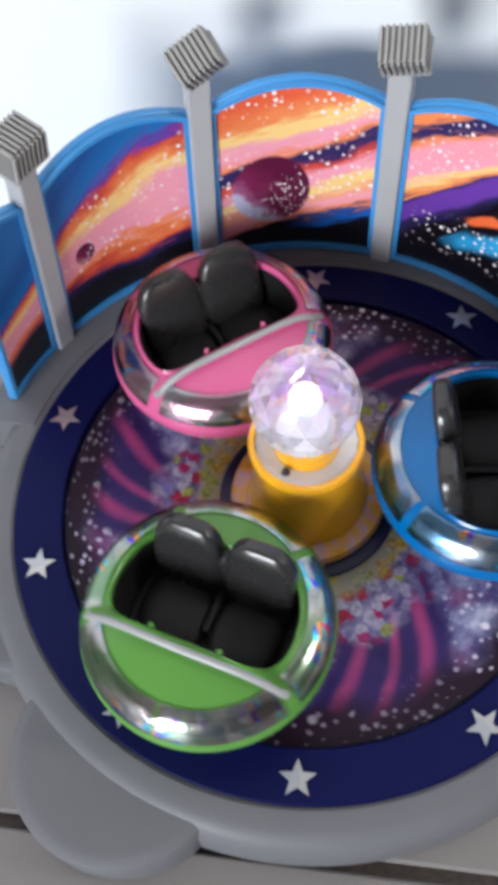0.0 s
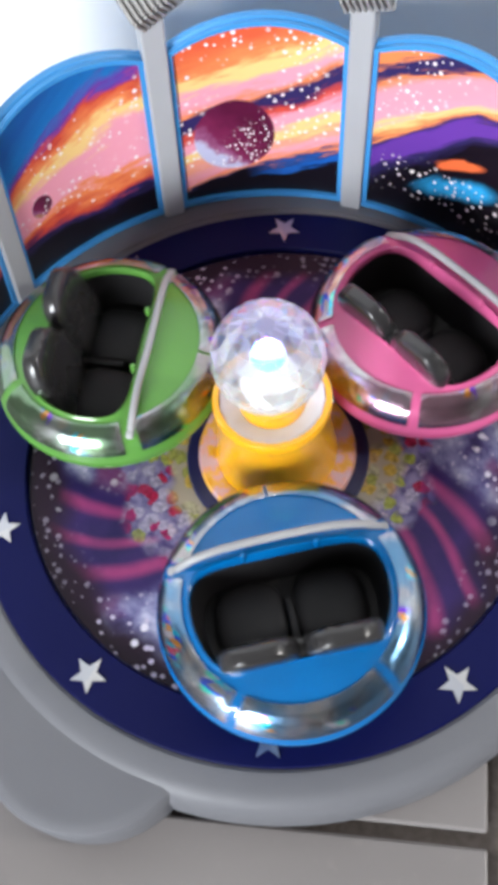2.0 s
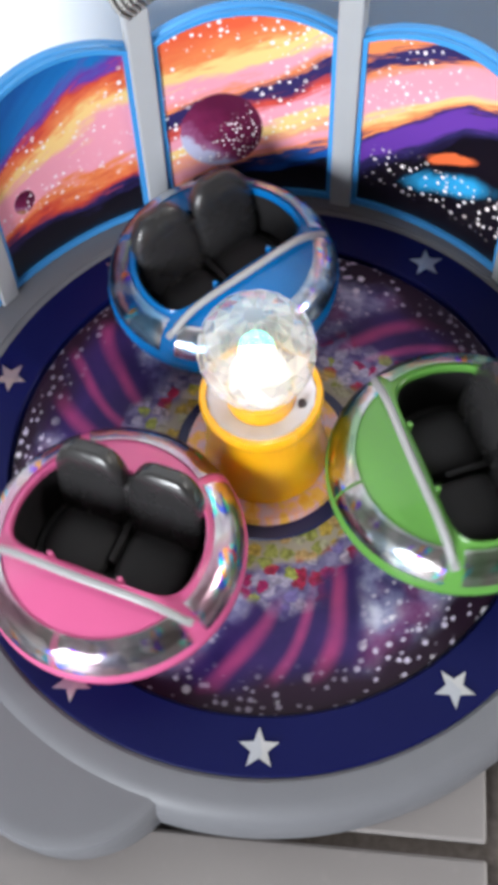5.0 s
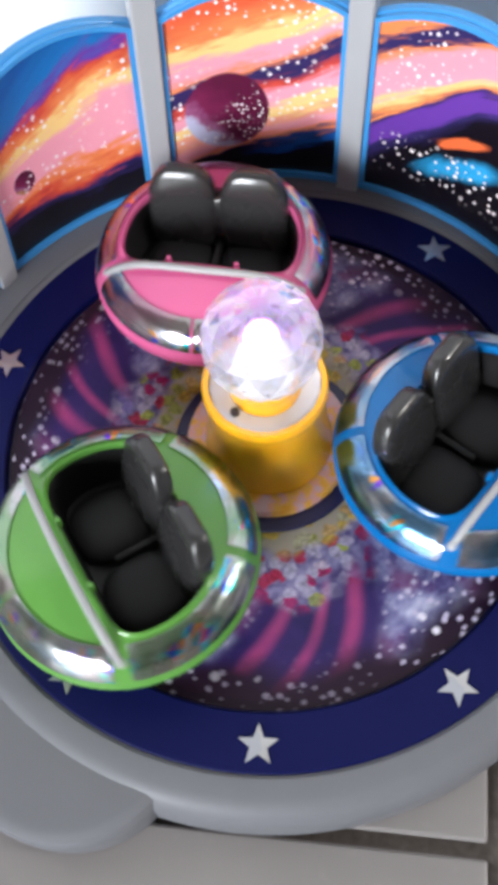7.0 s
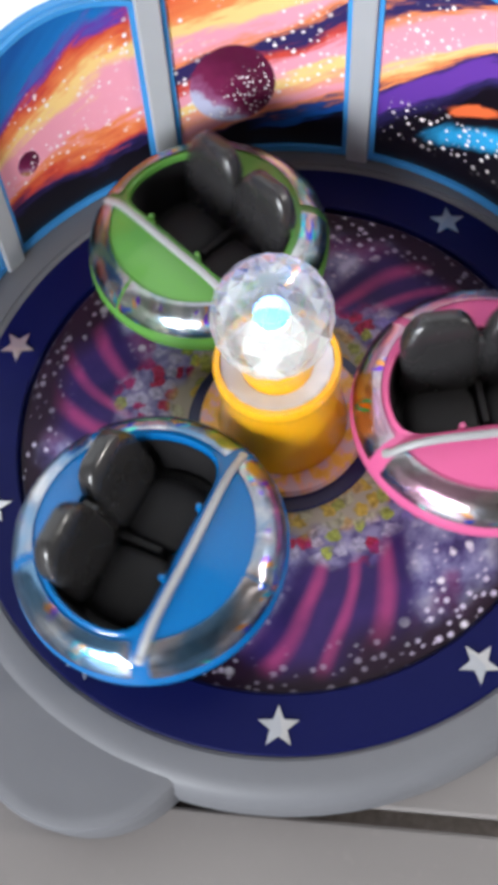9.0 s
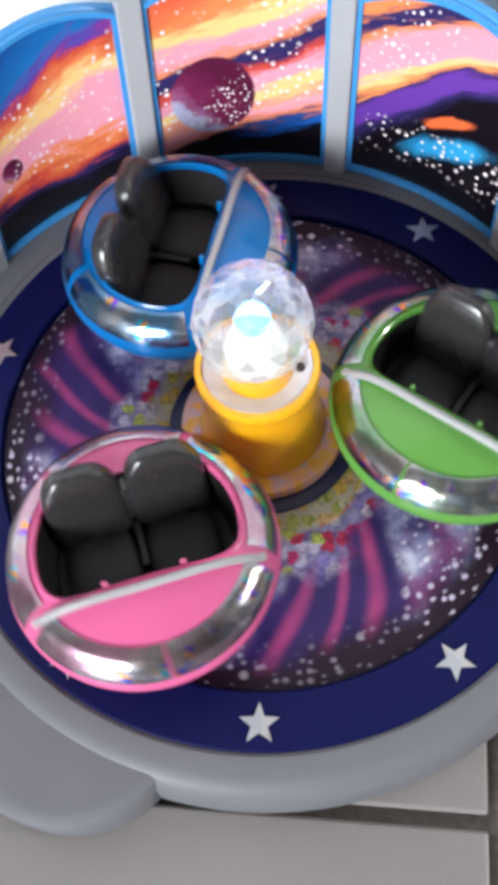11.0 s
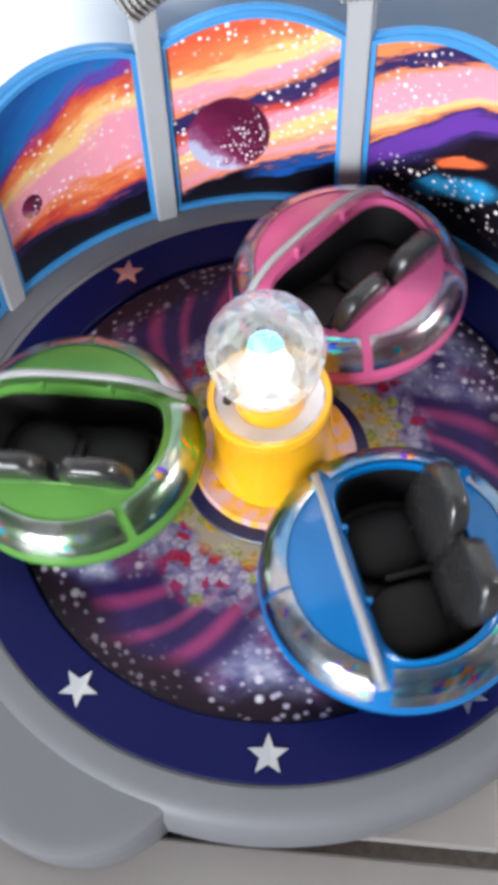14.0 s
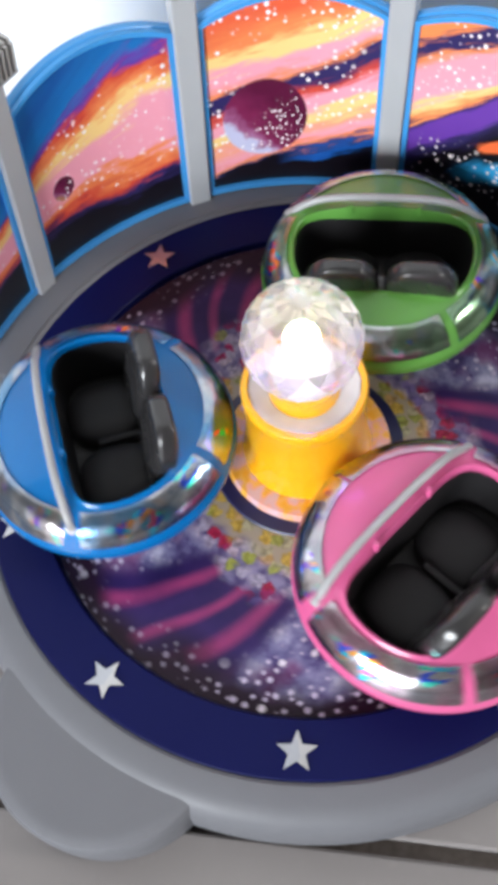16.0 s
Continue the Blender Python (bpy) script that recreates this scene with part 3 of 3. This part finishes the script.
def panel(p0, p1, f0, f1):
    """One bay of the backdrop: blue shell with thickness and a printed face inside a raised blue frame."""
    n = max(8, int((p1 - p0) * 1.6))
    shell = bmesh.new()
    rows = []
    for i in range(n + 1):
        k = i / n
        phi, top = p0 + (p1 - p0) * k, up + crest(f0 + (f1 - f0) * k)
        rows.append([shell.verts.new(on_wall(phi, r, z)) for r, z in ((WR, up), (WR, top - 0.0006), (WR + 0.0006, top), (WR + 0.0034, top), (WR + 0.0040, top - 0.0006), (WR + 0.0040, up - 0.02))])
    for a, b in zip(rows, rows[1:]):
        for j in range(6):
            shell.faces.new((a[j], a[(j + 1) % 6], b[(j + 1) % 6], b[j]))
    shell.faces.new(rows[0]), shell.faces.new(rows[-1])
    ob = part("backdrop_panel", shell, TRIM_BLUE, base, "bright blue backdrop panel", smooth=True)
    # print
    bm = bmesh.new()
    flow, place = bm.loops.layers.uv.new("flow"), bm.loops.layers.uv.new("place")
    side, low, high = 1.0, 0.0042, 0.0024
    m, grid = 24, []
    for i in range(n + 1):
        k = i / n
        phi = p0 + side + (p1 - p0 - 2 * side) * k
        top = crest(f0 + (f1 - f0) * (phi - p0) / (p1 - p0)) - high
        grid.append([(bm.verts.new(on_wall(phi, WR - 0.0006, up + low + (top - low) * j / m)), (-WR * radians(phi - 90), low + (top - low) * j / m)) for j in range(m + 1)])
    for a, b in zip(grid, grid[1:]):
        for j in range(m):
            q = (a[j], b[j], b[j + 1], a[j + 1])
            f = bm.faces.new([v for v, _ in q])
            for loop, (_, (s, h)) in zip(f.loops, q):
                loop[place].uv, loop[flow].uv = (s, h), (s, streak(s, h))
    part("galaxy_sticker", bm, PRINT, ob, "galaxy print with orange and pink streaks")
    # frame: two posts, a sill and a crest strip, each 1 mm proud
    for pa, pb in ((p0, p0 + side), (p1 - side, p1)):
        fr = bmesh.new()
        lo = [fr.verts.new(on_wall(p, r, up + 0.0015)) for p, r in ((pa, WR - 0.0018), (pb, WR - 0.0018), (pb, WR - 0.0002), (pa, WR - 0.0002))]
        hi = [fr.verts.new(on_wall(p, r, up + crest(f0 + (f1 - f0) * (p - p0) / (p1 - p0)) - 0.001)) for p, r in ((pa, WR - 0.0018), (pb, WR - 0.0018), (pb, WR - 0.0002), (pa, WR - 0.0002))]
        for j in range(4):
            fr.faces.new((lo[j], lo[(j + 1) % 4], hi[(j + 1) % 4], hi[j]))
        fr.faces.new(lo), fr.faces.new(hi)
        part("frame_post", fr, TRIM_BLUE, ob)
    for name in ("frame_sill", "frame_crest"):
        fr, rows = bmesh.new(), []
        for i in range(n + 1):
            k = i / n
            phi, top = p0 + (p1 - p0) * k, crest(f0 + (f1 - f0) * k)
            za, zb = (0.0015, low + 0.0002) if name == "frame_sill" else (top - high - 0.0002, top - 0.0006)
            d = -0.0004
            rows.append([fr.verts.new(on_wall(phi, r, up + z)) for r, z in ((WR - 0.0022, za), (WR - 0.0022, zb), (WR + d, zb), (WR + d, za))])
        for a, b in zip(rows, rows[1:]):
            for j in range(4):
                fr.faces.new((a[j], a[(j + 1) % 4], b[(j + 1) % 4], b[j]))
        fr.faces.new(rows[0]), fr.faces.new(rows[-1])
        part(name, fr, TRIM_BLUE, ob)


for p0, p1 in zip(EDGES, EDGES[1:]):
    f0, f1 = (0.0, 1.0)
    if p0 == 20:
        f0 = 0.5
    if p1 == 161:
        f1 = 0.45
    panel(p0 + (2.0 if p0 in PILLARS else 0), p1 - (2.0 if p1 in PILLARS else 0), f0, f1)


def pillar(phi, tilt, roll, turn):
    """A grey post with a ribbed spotlight on top."""
    rot = Matrix.Rotation(radians(phi + 90), 4, "Z")
    x, y, _ = on_wall(phi, WR + 0.0005, 0)
    axis = Vector((LEAN_X - LEAN_IN * math.cos(radians(phi)), -LEAN_IN * math.sin(radians(phi)), 1))
    at = Matrix.Translation((x, y, up)) @ Vector((0, 0, 1)).rotation_difference(axis).to_matrix().to_4x4() @ Matrix.Translation((0, 0, -up)) @ rot
    post = part("pillar", box(0.0090, 0.0085, 0.116, (0, 0, up + 0.0560), None, 0.0008), GREY_PALE, base, "pale grey post")
    post.matrix_local = at
    head = part("spotlight", box(0.0205, 0.0150, 0.0140, (0, 0, 0), None, 0.0007), GREY_HEAD_SHADE, post, "ribbed grey spotlight box")
    head.matrix_local = Matrix.Translation((0, 0.001, up + 0.1192)) @ pose(0, 0, 0, tilt, roll, turn) @ Matrix.Scale(0.84, 4)
    for k in range(8):
        part("fin", box(0.0013, 0.0154, 0.0018, (-0.0091 + 0.0026 * k, 0, 0.0076), None, 0.0002, 1), GREY_HEAD, head)
        part("fin", box(0.0013, 0.0018, 0.0140, (-0.0091 + 0.0026 * k, 0.0082, 0), None, 0.0002, 1), GREY_HEAD, head)
    part("lens", box(0.0215, 0.0165, 0.0016, (0, 0.0004, -0.0076), None, 0.0004, 1), GREY_PALE, head)


for phi, tilt, roll, turn in ((38, -20, 6, 10), (74, -30, 10, 8), (110, -30, 28, 5), (145, -4, 0, 4)):
    pillar(phi, tilt, roll, turn)
x, y, _ = on_wall(162.2, WR + 0.003, 0)
part("end_post", box(0.010, 0.006, up + 0.001, (0, 0, (up + 0.001) / 2 - 0.002), None, 0.0008), GREY_PALE, base).matrix_local = Matrix.Translation((x, y, 0)) @ Matrix.Rotation(radians(72), 4, "Z")

# ---- the turntable ----
turntable = tagged(new("turntable"), "round turntable with a violet swirl and star print", "turntable")
part("disc", lathe([(0.0, -0.0100), (0.0992, -0.0100), (0.0992, -0.0030), (0.0988, -0.0027), (0.0, -0.0027)], 96), RING_DARK, turntable, "dark navy disc")
part("swirl_sticker", lathe([(0.0556, -0.0023), (0.0984, -0.0023), (0.0986, -0.0026), (0.0556, -0.0026)], 96, True), TABLE_PRINT, turntable, "violet swirl and star cloud print")
part("blossom_sticker", lathe([(0.0200, -0.0023), (0.0555, -0.0023), (0.0555, -0.0026), (0.0200, -0.0026)], 96, True), TABLE_PRINT, turntable, "bright blossom print")

# ---- the lamp on the turntable ----
lamp = tagged(new("beacon_lamp"), "yellow plastic beacon with a clear faceted globe, glowing", "lamp")
foot = part("foot", lathe([(0, -0.0022), (0.0352, -0.0022), (0.0358, -0.0016), (0.0352, -0.0010), (0, -0.0010)], 72), RING_DARK, lamp, "dark navy foot ring", smooth=True)
part("collar", lathe([(0, -0.0009), (0.0302, -0.0009), (0.0308, 0.0012), (0.0300, 0.0040), (0.0, 0.0044)], 72), HUB_PRINT, lamp, "yellow collar with pale pink dashes", smooth=True)
part("drum", lathe([(0.0236, 0.0043), (0.0226, 0.010), (0.0214, 0.020), (0.0204, 0.0365), (0.0210, 0.0388), (0.0214, 0.0408), (0.0214, 0.0432), (0.0208, 0.0442), (0.0190, 0.0442), (0.0186, 0.0385), (0.0, 0.0385)], 72), YELLOW, lamp, smooth=True)
part("reflector", lathe([(0.0188, 0.0434), (0.0180, 0.0428), (0.0122, 0.0416), (0.0, 0.0412)], 18), PEARL, lamp, "pearly silver reflector")
part("neck", lathe([(0.0122, 0.0412), (0.0110, 0.0455), (0.0116, 0.0485), (0.0095, 0.0487), (0.0095, 0.0412)], 48, True), YELLOW, lamp, smooth=True)
part("screw", lathe([(0, 0.0440), (0.0014, 0.0437), (0.0017, 0.0410)], 16), SCREW, lamp).location = (0.0146, 0.0, 0.0)
GLOBE_Z, GLOBE_R = 0.0695, 0.0194
bm = bmesh.new()
FACETS, rings = 18, []
for k, lat in enumerate((-64, -46, -29, -13, 3, 19, 35, 51, 67, 81)):
    lat = radians(lat)
    rings.append([bm.verts.new((GLOBE_R * math.cos(lat) * math.cos(a), GLOBE_R * math.cos(lat) * math.sin(a), GLOBE_R * math.sin(lat))) for a in (2 * math.pi * (i + 0.5 * (k % 2)) / FACETS for i in range(FACETS))])
for k, (low_ring, high_ring) in enumerate(zip(rings, rings[1:])):
    for i in range(FACETS):
        j = (i + 1) % FACETS
        if k % 2 == 0:
            bm.faces.new((low_ring[i], low_ring[j], high_ring[i])), bm.faces.new((low_ring[j], high_ring[j], high_ring[i]))
        else:
            bm.faces.new((low_ring[i], high_ring[j], high_ring[i])), bm.faces.new((low_ring[i], low_ring[j], high_ring[j]))
bm.faces.new(rings[-1])
ridges = bm.copy()
bmesh.ops.split_edges(bm, edges=bm.edges[:])
globe = part("globe", bm, CLEAR, lamp, "clear faceted plastic globe")
globe.location = (0, 0, GLOBE_Z)
globe.visible_shadow = False
bmesh.ops.wireframe(ridges, faces=ridges.faces[:], thickness=0.00022, use_replace=True, use_even_offset=False)
ridge = part("facet_edges", ridges, EDGE, globe, "bright ridges between the facets")
ridge.visible_shadow = False
part("light_cone", lathe([(0.0085, 0.0490), (0.0104, 0.0496), (0.0106, 0.0530), (0.0092, 0.0590), (0.0070, 0.0650), (0.0054, 0.0690), (0.0, 0.0700)], 32), DIFFUSER, lamp, "glowing white light cone", smooth=True)
ball = bmesh.new()
bmesh.ops.create_uvsphere(ball, u_segments=32, v_segments=16, radius=0.0057)
bmesh.ops.rotate(ball, matrix=Matrix.Rotation(radians(90), 3, "Y"), verts=ball.verts)
for f in ball.faces:
    c = f.calc_center_median()
    f.material_index = int(((math.degrees(math.atan2(c.z, c.y)) + 360) % 360) // 90)
led_core = part("led_core", ball, LEDS, lamp, "glowing light-emitting ball in four colours", smooth=True)
CORE_Z = 0.0708

# ---- the cars ----


RO = 0.0457
HOLE_R, HOLE_FRONT, HOLE_BACK = 0.0345, 0.0150, -0.0230


def cockpit_outline():
    """A circle cut straight at the front and, less sharply, at the back, its corners rounded; evenly spaced points."""
    raw = []
    for i in range(360):
        a = radians(i)
        x, y = HOLE_R * math.cos(a), HOLE_R * math.sin(a)
        k = min(1.0, HOLE_FRONT / x if x > 0 else 1.0, HOLE_BACK / x if x < 0 else 1.0)
        raw.append(Vector((x * k, y * k)))
    for _ in range(14):
        raw = [(raw[i - 3] + raw[i] * 2 + raw[(i + 3) % 360]) / 4 for i in range(360)]
    return [(p.x, p.y) for p in raw[::5]]


def deck_z(r):
    """The height of the car's top skin over its radius."""
    t = min(1, r / 0.0362)
    return 0.0272 + 0.0054 * (1 - t * t)


def foil_piece(a0, a1):
    """A curved strip of the sloping foil band between two angles, slightly proud of the skin."""
    prof = [(0.0448, 0.0193), (0.0441, 0.0212), (0.0424, 0.0241), (0.0398, 0.0265), (0.0374, 0.0277), (0.0356, 0.0281)]
    n, bm, rows = max(4, int((a1 - a0) / 4)), bmesh.new(), []
    for i in range(n + 1):
        a = radians(a0 + (a1 - a0) * i / n)
        rows.append([bm.verts.new((r * math.cos(a), r * math.sin(a), z)) for r, z in prof])
    for a, b in zip(rows, rows[1:]):
        for j in range(len(prof) - 1):
            bm.faces.new((a[j], a[j + 1], b[j + 1], b[j]))
    bmesh.ops.solidify(bm, geom=bm.faces[:], thickness=-0.00025)
    return bm


FOILS = [(-61, -0.8), (0.8, 61), (69, 140), (145, 215), (220, 291)]


def car(color):
    paint = CAR_COLOR[color]
    thing = tagged(new("ride_car"), "round %s plastic ride car, silver foil band, black seats" % color, "ride car", "cars on the turntable")
    part("stand", lathe([(0.0, -0.0098), (0.020, -0.0098), (0.018, -0.004), (0.018, 0.001), (0.0, 0.001)], 32), BLACK, thing, "black round stand")
    part("hull", lathe([(0.0, 0.0), (0.028, 0.0), (0.038, 0.0035), (0.0430, 0.0092), (0.0446, 0.0106), (0.0442, 0.0114), (0.0451, 0.0122), (RO, 0.0134), (RO, 0.0152), (0.0454, 0.0165), (0.0447, 0.0176), (0.0437, 0.0207), (0.0419, 0.0238), (0.0396, 0.0260), (0.0362, 0.0272)], 96), paint, thing, smooth=True)
    for a0, a1 in FOILS:
        part("foil_strip", foil_piece(a0, a1), FOIL[color], thing, "holographic silver foil strip", smooth=True)
    hole = cockpit_outline()
    n = len(hole)
    rings = []
    for k in (0, 0.33, 0.66, 1.0):
        ring = []
        for x, y in hole:
            a = math.atan2(y, x)
            ox, oy = 0.0363 * math.cos(a), 0.0363 * math.sin(a)
            px, py = ox + (x - ox) * k, oy + (y - oy) * k
            ring.append((px, py, deck_z(math.hypot(px, py)) + 0.0004 * (k == 1.0)))
        rings.append(ring)
    rings.append([(x * 0.985, y * 0.985, deck_z(math.hypot(x, y)) + 0.0011) for x, y in hole])
    rings.append([(x * 0.965, y * 0.965, deck_z(math.hypot(x, y)) + 0.0006) for x, y in hole])
    rings.append([(x * 0.955, y * 0.955, 0.0235) for x, y in hole])
    deck = bmesh.new()
    vs = [[deck.verts.new(p) for p in ring] for ring in rings]
    for a, b in zip(vs, vs[1:]):
        for i in range(n):
            deck.faces.new((a[i], a[(i + 1) % n], b[(i + 1) % n], b[i]))
    part("deck", deck, paint, thing, smooth=True)
    tub = bmesh.new()
    levels = [(0.952, 0.0262), (0.94, 0.016), (0.88, 0.0068), (0.6, 0.0060)]
    vs = [[tub.verts.new((x * s, y * s, z)) for x, y in hole] for s, z in levels]
    for a, b in zip(vs, vs[1:]):
        for i in range(n):
            tub.faces.new((a[i], a[(i + 1) % n], b[(i + 1) % n], b[i]))
    tub.faces.new(vs[-1])
    part("cockpit", tub, BLACK, thing, "black cockpit tub", smooth=True)
    for s in (1, -1):
        cushion = bmesh.new()
        bmesh.ops.create_uvsphere(cushion, u_segments=24, v_segments=14, radius=1)
        for v in cushion.verts:
            x, y, z = (math.copysign(abs(c) ** p, c) for c, p in zip(v.co, (0.75, 0.75, 0.8)))
            v.co = (-0.0010 + 0.0145 * x, 0.0138 * s + 0.0130 * y, 0.0085 + 0.0046 * z)
        part("seat_cushion", cushion, BLACK, thing, smooth=True)
        back = bmesh.new()
        bmesh.ops.create_uvsphere(back, u_segments=28, v_segments=20, radius=1)
        for v in back.verts:
            x, y, z = (math.copysign(abs(c) ** p, c) for c, p in zip(v.co, (0.5, 0.38, 0.46)))
            wide = 0.0134 * (1 - 0.34 * max(0, (z - 0.25) / 0.75) ** 1.8)
            v.co = (x * 0.0042 + 0.0008 * max(0, x) * (1 - y * y) * (1 - z * z), y * wide, z * 0.0190)
        bmesh.ops.transform(back, matrix=pose(-0.0172, 0.0137 * s, 0.0248, 0, -13, 0), verts=back.verts)
        part("seat_back", back, SEAT, thing, smooth=True)
    part("seat_bridge", box(0.0066, 0.0080, 0.0170, (0, 0, 0), None, 0.0012), SEAT, thing, smooth=True).matrix_local = pose(-0.0172, 0, 0.0228, 0, -13, 0)
    part("seat_divider", box(0.0200, 0.0026, 0.0060, (-0.0060, 0, 0.0100), None, 0.0010), BLACK, thing, smooth=True)
    pts = []
    for i in range(25):
        k = -1 + 2 * i / 24
        pts.append((0.0172 + 0.0012 * (1 - k * k), 0.0365 * k, 0.0242 + 0.0098 * (1 - abs(k) ** 4.5)))
    part("lap_bar", tube(pts, 0.0014), BAR_SILVER, thing, "silver grey lap bar", smooth=True)
    for s in (1, -1):
        part("bar_foot", box(0.0028, 0.0030, 0.0010, (0.0172, 0.0368 * s, 0.0258), Matrix.Rotation(radians(-38 * s), 4, "X"), 0.0006), BAR_SILVER, thing, smooth=True)
    for s in (1, -1):
        part("peg", lathe([(0.0, 0.0342), (0.0009, 0.0340), (0.0011, 0.0334), (0.0011, 0.0300)], 12), paint, thing, smooth=True).location = (0.0142, 0.0125 * s, 0)
    return thing


cars = {c: car(c) for c in ("green", "blue", "pink")}

# ---- floor tiles ----
proto = None
tile_bm = box(PITCH - GAP, PITCH - GAP, 0.006, (0, 0, 0), None, 0.0012, 2)
tile_me = bpy.data.meshes.new("tile")
tile_bm.to_mesh(tile_me)
tile_bm.free()
tile_me.materials.append(TILE)
spin = Matrix.Rotation(TURN, 4, "Z")
for i in range(-9, 9):
    for j in range(-16, 2):
        c = CORNER + spin @ Vector(((i + 0.5) * PITCH, (j + 0.5) * PITCH, 0))
        if -2.2 < c.x < 2.2 and -2.6 < c.y < BACK + 0.12:
            ob = new("tile", tile_me)
            ob.parent = floor
            ob.matrix_local = Matrix.Translation((c.x, c.y + 1.2, 0.0235 - 0.003 + random.uniform(-0.0002, 0.0001))) @ spin

# ---- movement ----
# the turntable's angle, in degrees, at each second
SPIN = [(0.0, -118.0), (0.5, -137.9), (1.0, -161.0), (1.5, -182.2), (2.0, -204.0), (2.5, -230.8), (3.0, -260.8), (3.5, -290.0), (6.0, -432.4), (7.0, -490.9), (8.0, -549.4), (9.0, -606.4), (11.5, -752.0), (12.5, -809.1), (13.5, -864.5), (14.5, -922.2), (15.0, -951.0), (16.0, -1012.5)]
ORBIT, DECK = 0.0700, 0.0076
OFFSET = {"green": (0, -115.5), "blue": (120, -4.3), "pink": (-120, -64.0)}


def angle_at(t):
    """The angle between the known seconds, by a cubic through them."""
    n = len(SPIN)
    i = max(k for k in range(n - 1) if SPIN[k][0] <= t + 1e-9)
    (t0, a0), (t1, a1) = SPIN[i], SPIN[i + 1]

    def rate(k):
        if k in (0, n - 1):
            j = min(max(k, 1), n - 1)
            return (SPIN[j][1] - SPIN[j - 1][1]) / (SPIN[j][0] - SPIN[j - 1][0])
        return (SPIN[k + 1][1] - SPIN[k - 1][1]) / (SPIN[k + 1][0] - SPIN[k - 1][0])

    h = t1 - t0
    u = (t - t0) / h
    return (2 * u**3 - 3 * u**2 + 1) * a0 + (u**3 - 2 * u**2 + u) * h * rate(i) + (-2 * u**3 + 3 * u**2) * a1 + (u**3 - u**2) * h * rate(i + 1)


# which of the core's colours faces the viewer (violet 0, blue 1, green 2, warm 3, violet 4 and so on), by seconds
HUES_T = (0, 0.3, 0.6, 1.0, 1.5, 1.8, 2.1, 2.5, 3.0, 3.4, 3.7, 5.8, 6.0, 6.25, 6.5, 6.9, 7.2, 7.5, 8.0, 8.55, 8.8, 9.0, 11.3, 11.6, 11.85, 12.02, 12.2, 12.45, 12.8, 13.1, 13.35, 13.5, 13.7, 14.0, 14.5, 15.0, 15.4, 15.8, 16.0)
HUES_N = (0, 1, 2, 3, 4, 4.7, 5.3, 7, 8, 9, 10, 17, 18, 19, 20, 20, 20.8, 20.3, 22, 22.6, 24.2, 25.5, 30, 31, 32, 32.15, 33, 34, 34.2, 35, 36, 36.1, 37, 38, 39, 40, 41, 42.8, 43)


def core_pose(t):
    """The drum turns about a level axis across the view, against the lamp's own turn."""
    return pose(0, 0, CORE_Z, 57.0 - 90.0 * float(np.interp(t, HUES_T, HUES_N)), 0, -angle_at(t))


def motions():
    times = [0.2 * i for i in range(81)]
    walk(turntable, [(t, pose(0, 0, 0, 0, 0, angle_at(t))) for t in times])
    walk(lamp, [(t, pose(0, 0, 0, 0, 0, angle_at(t))) for t in times])
    walk(led_core, [(0.1 * i, core_pose(0.1 * i)) for i in range(161)])
    for color, thing in cars.items():
        shift, lead = OFFSET[color]
        rows = []
        for t in times:
            a = angle_at(t) + shift
            rows.append((t, pose(ORBIT * math.cos(radians(a)), ORBIT * math.sin(radians(a)), DECK, 0, 0, 3 * a + lead)))
        walk(thing, rows)


motions()
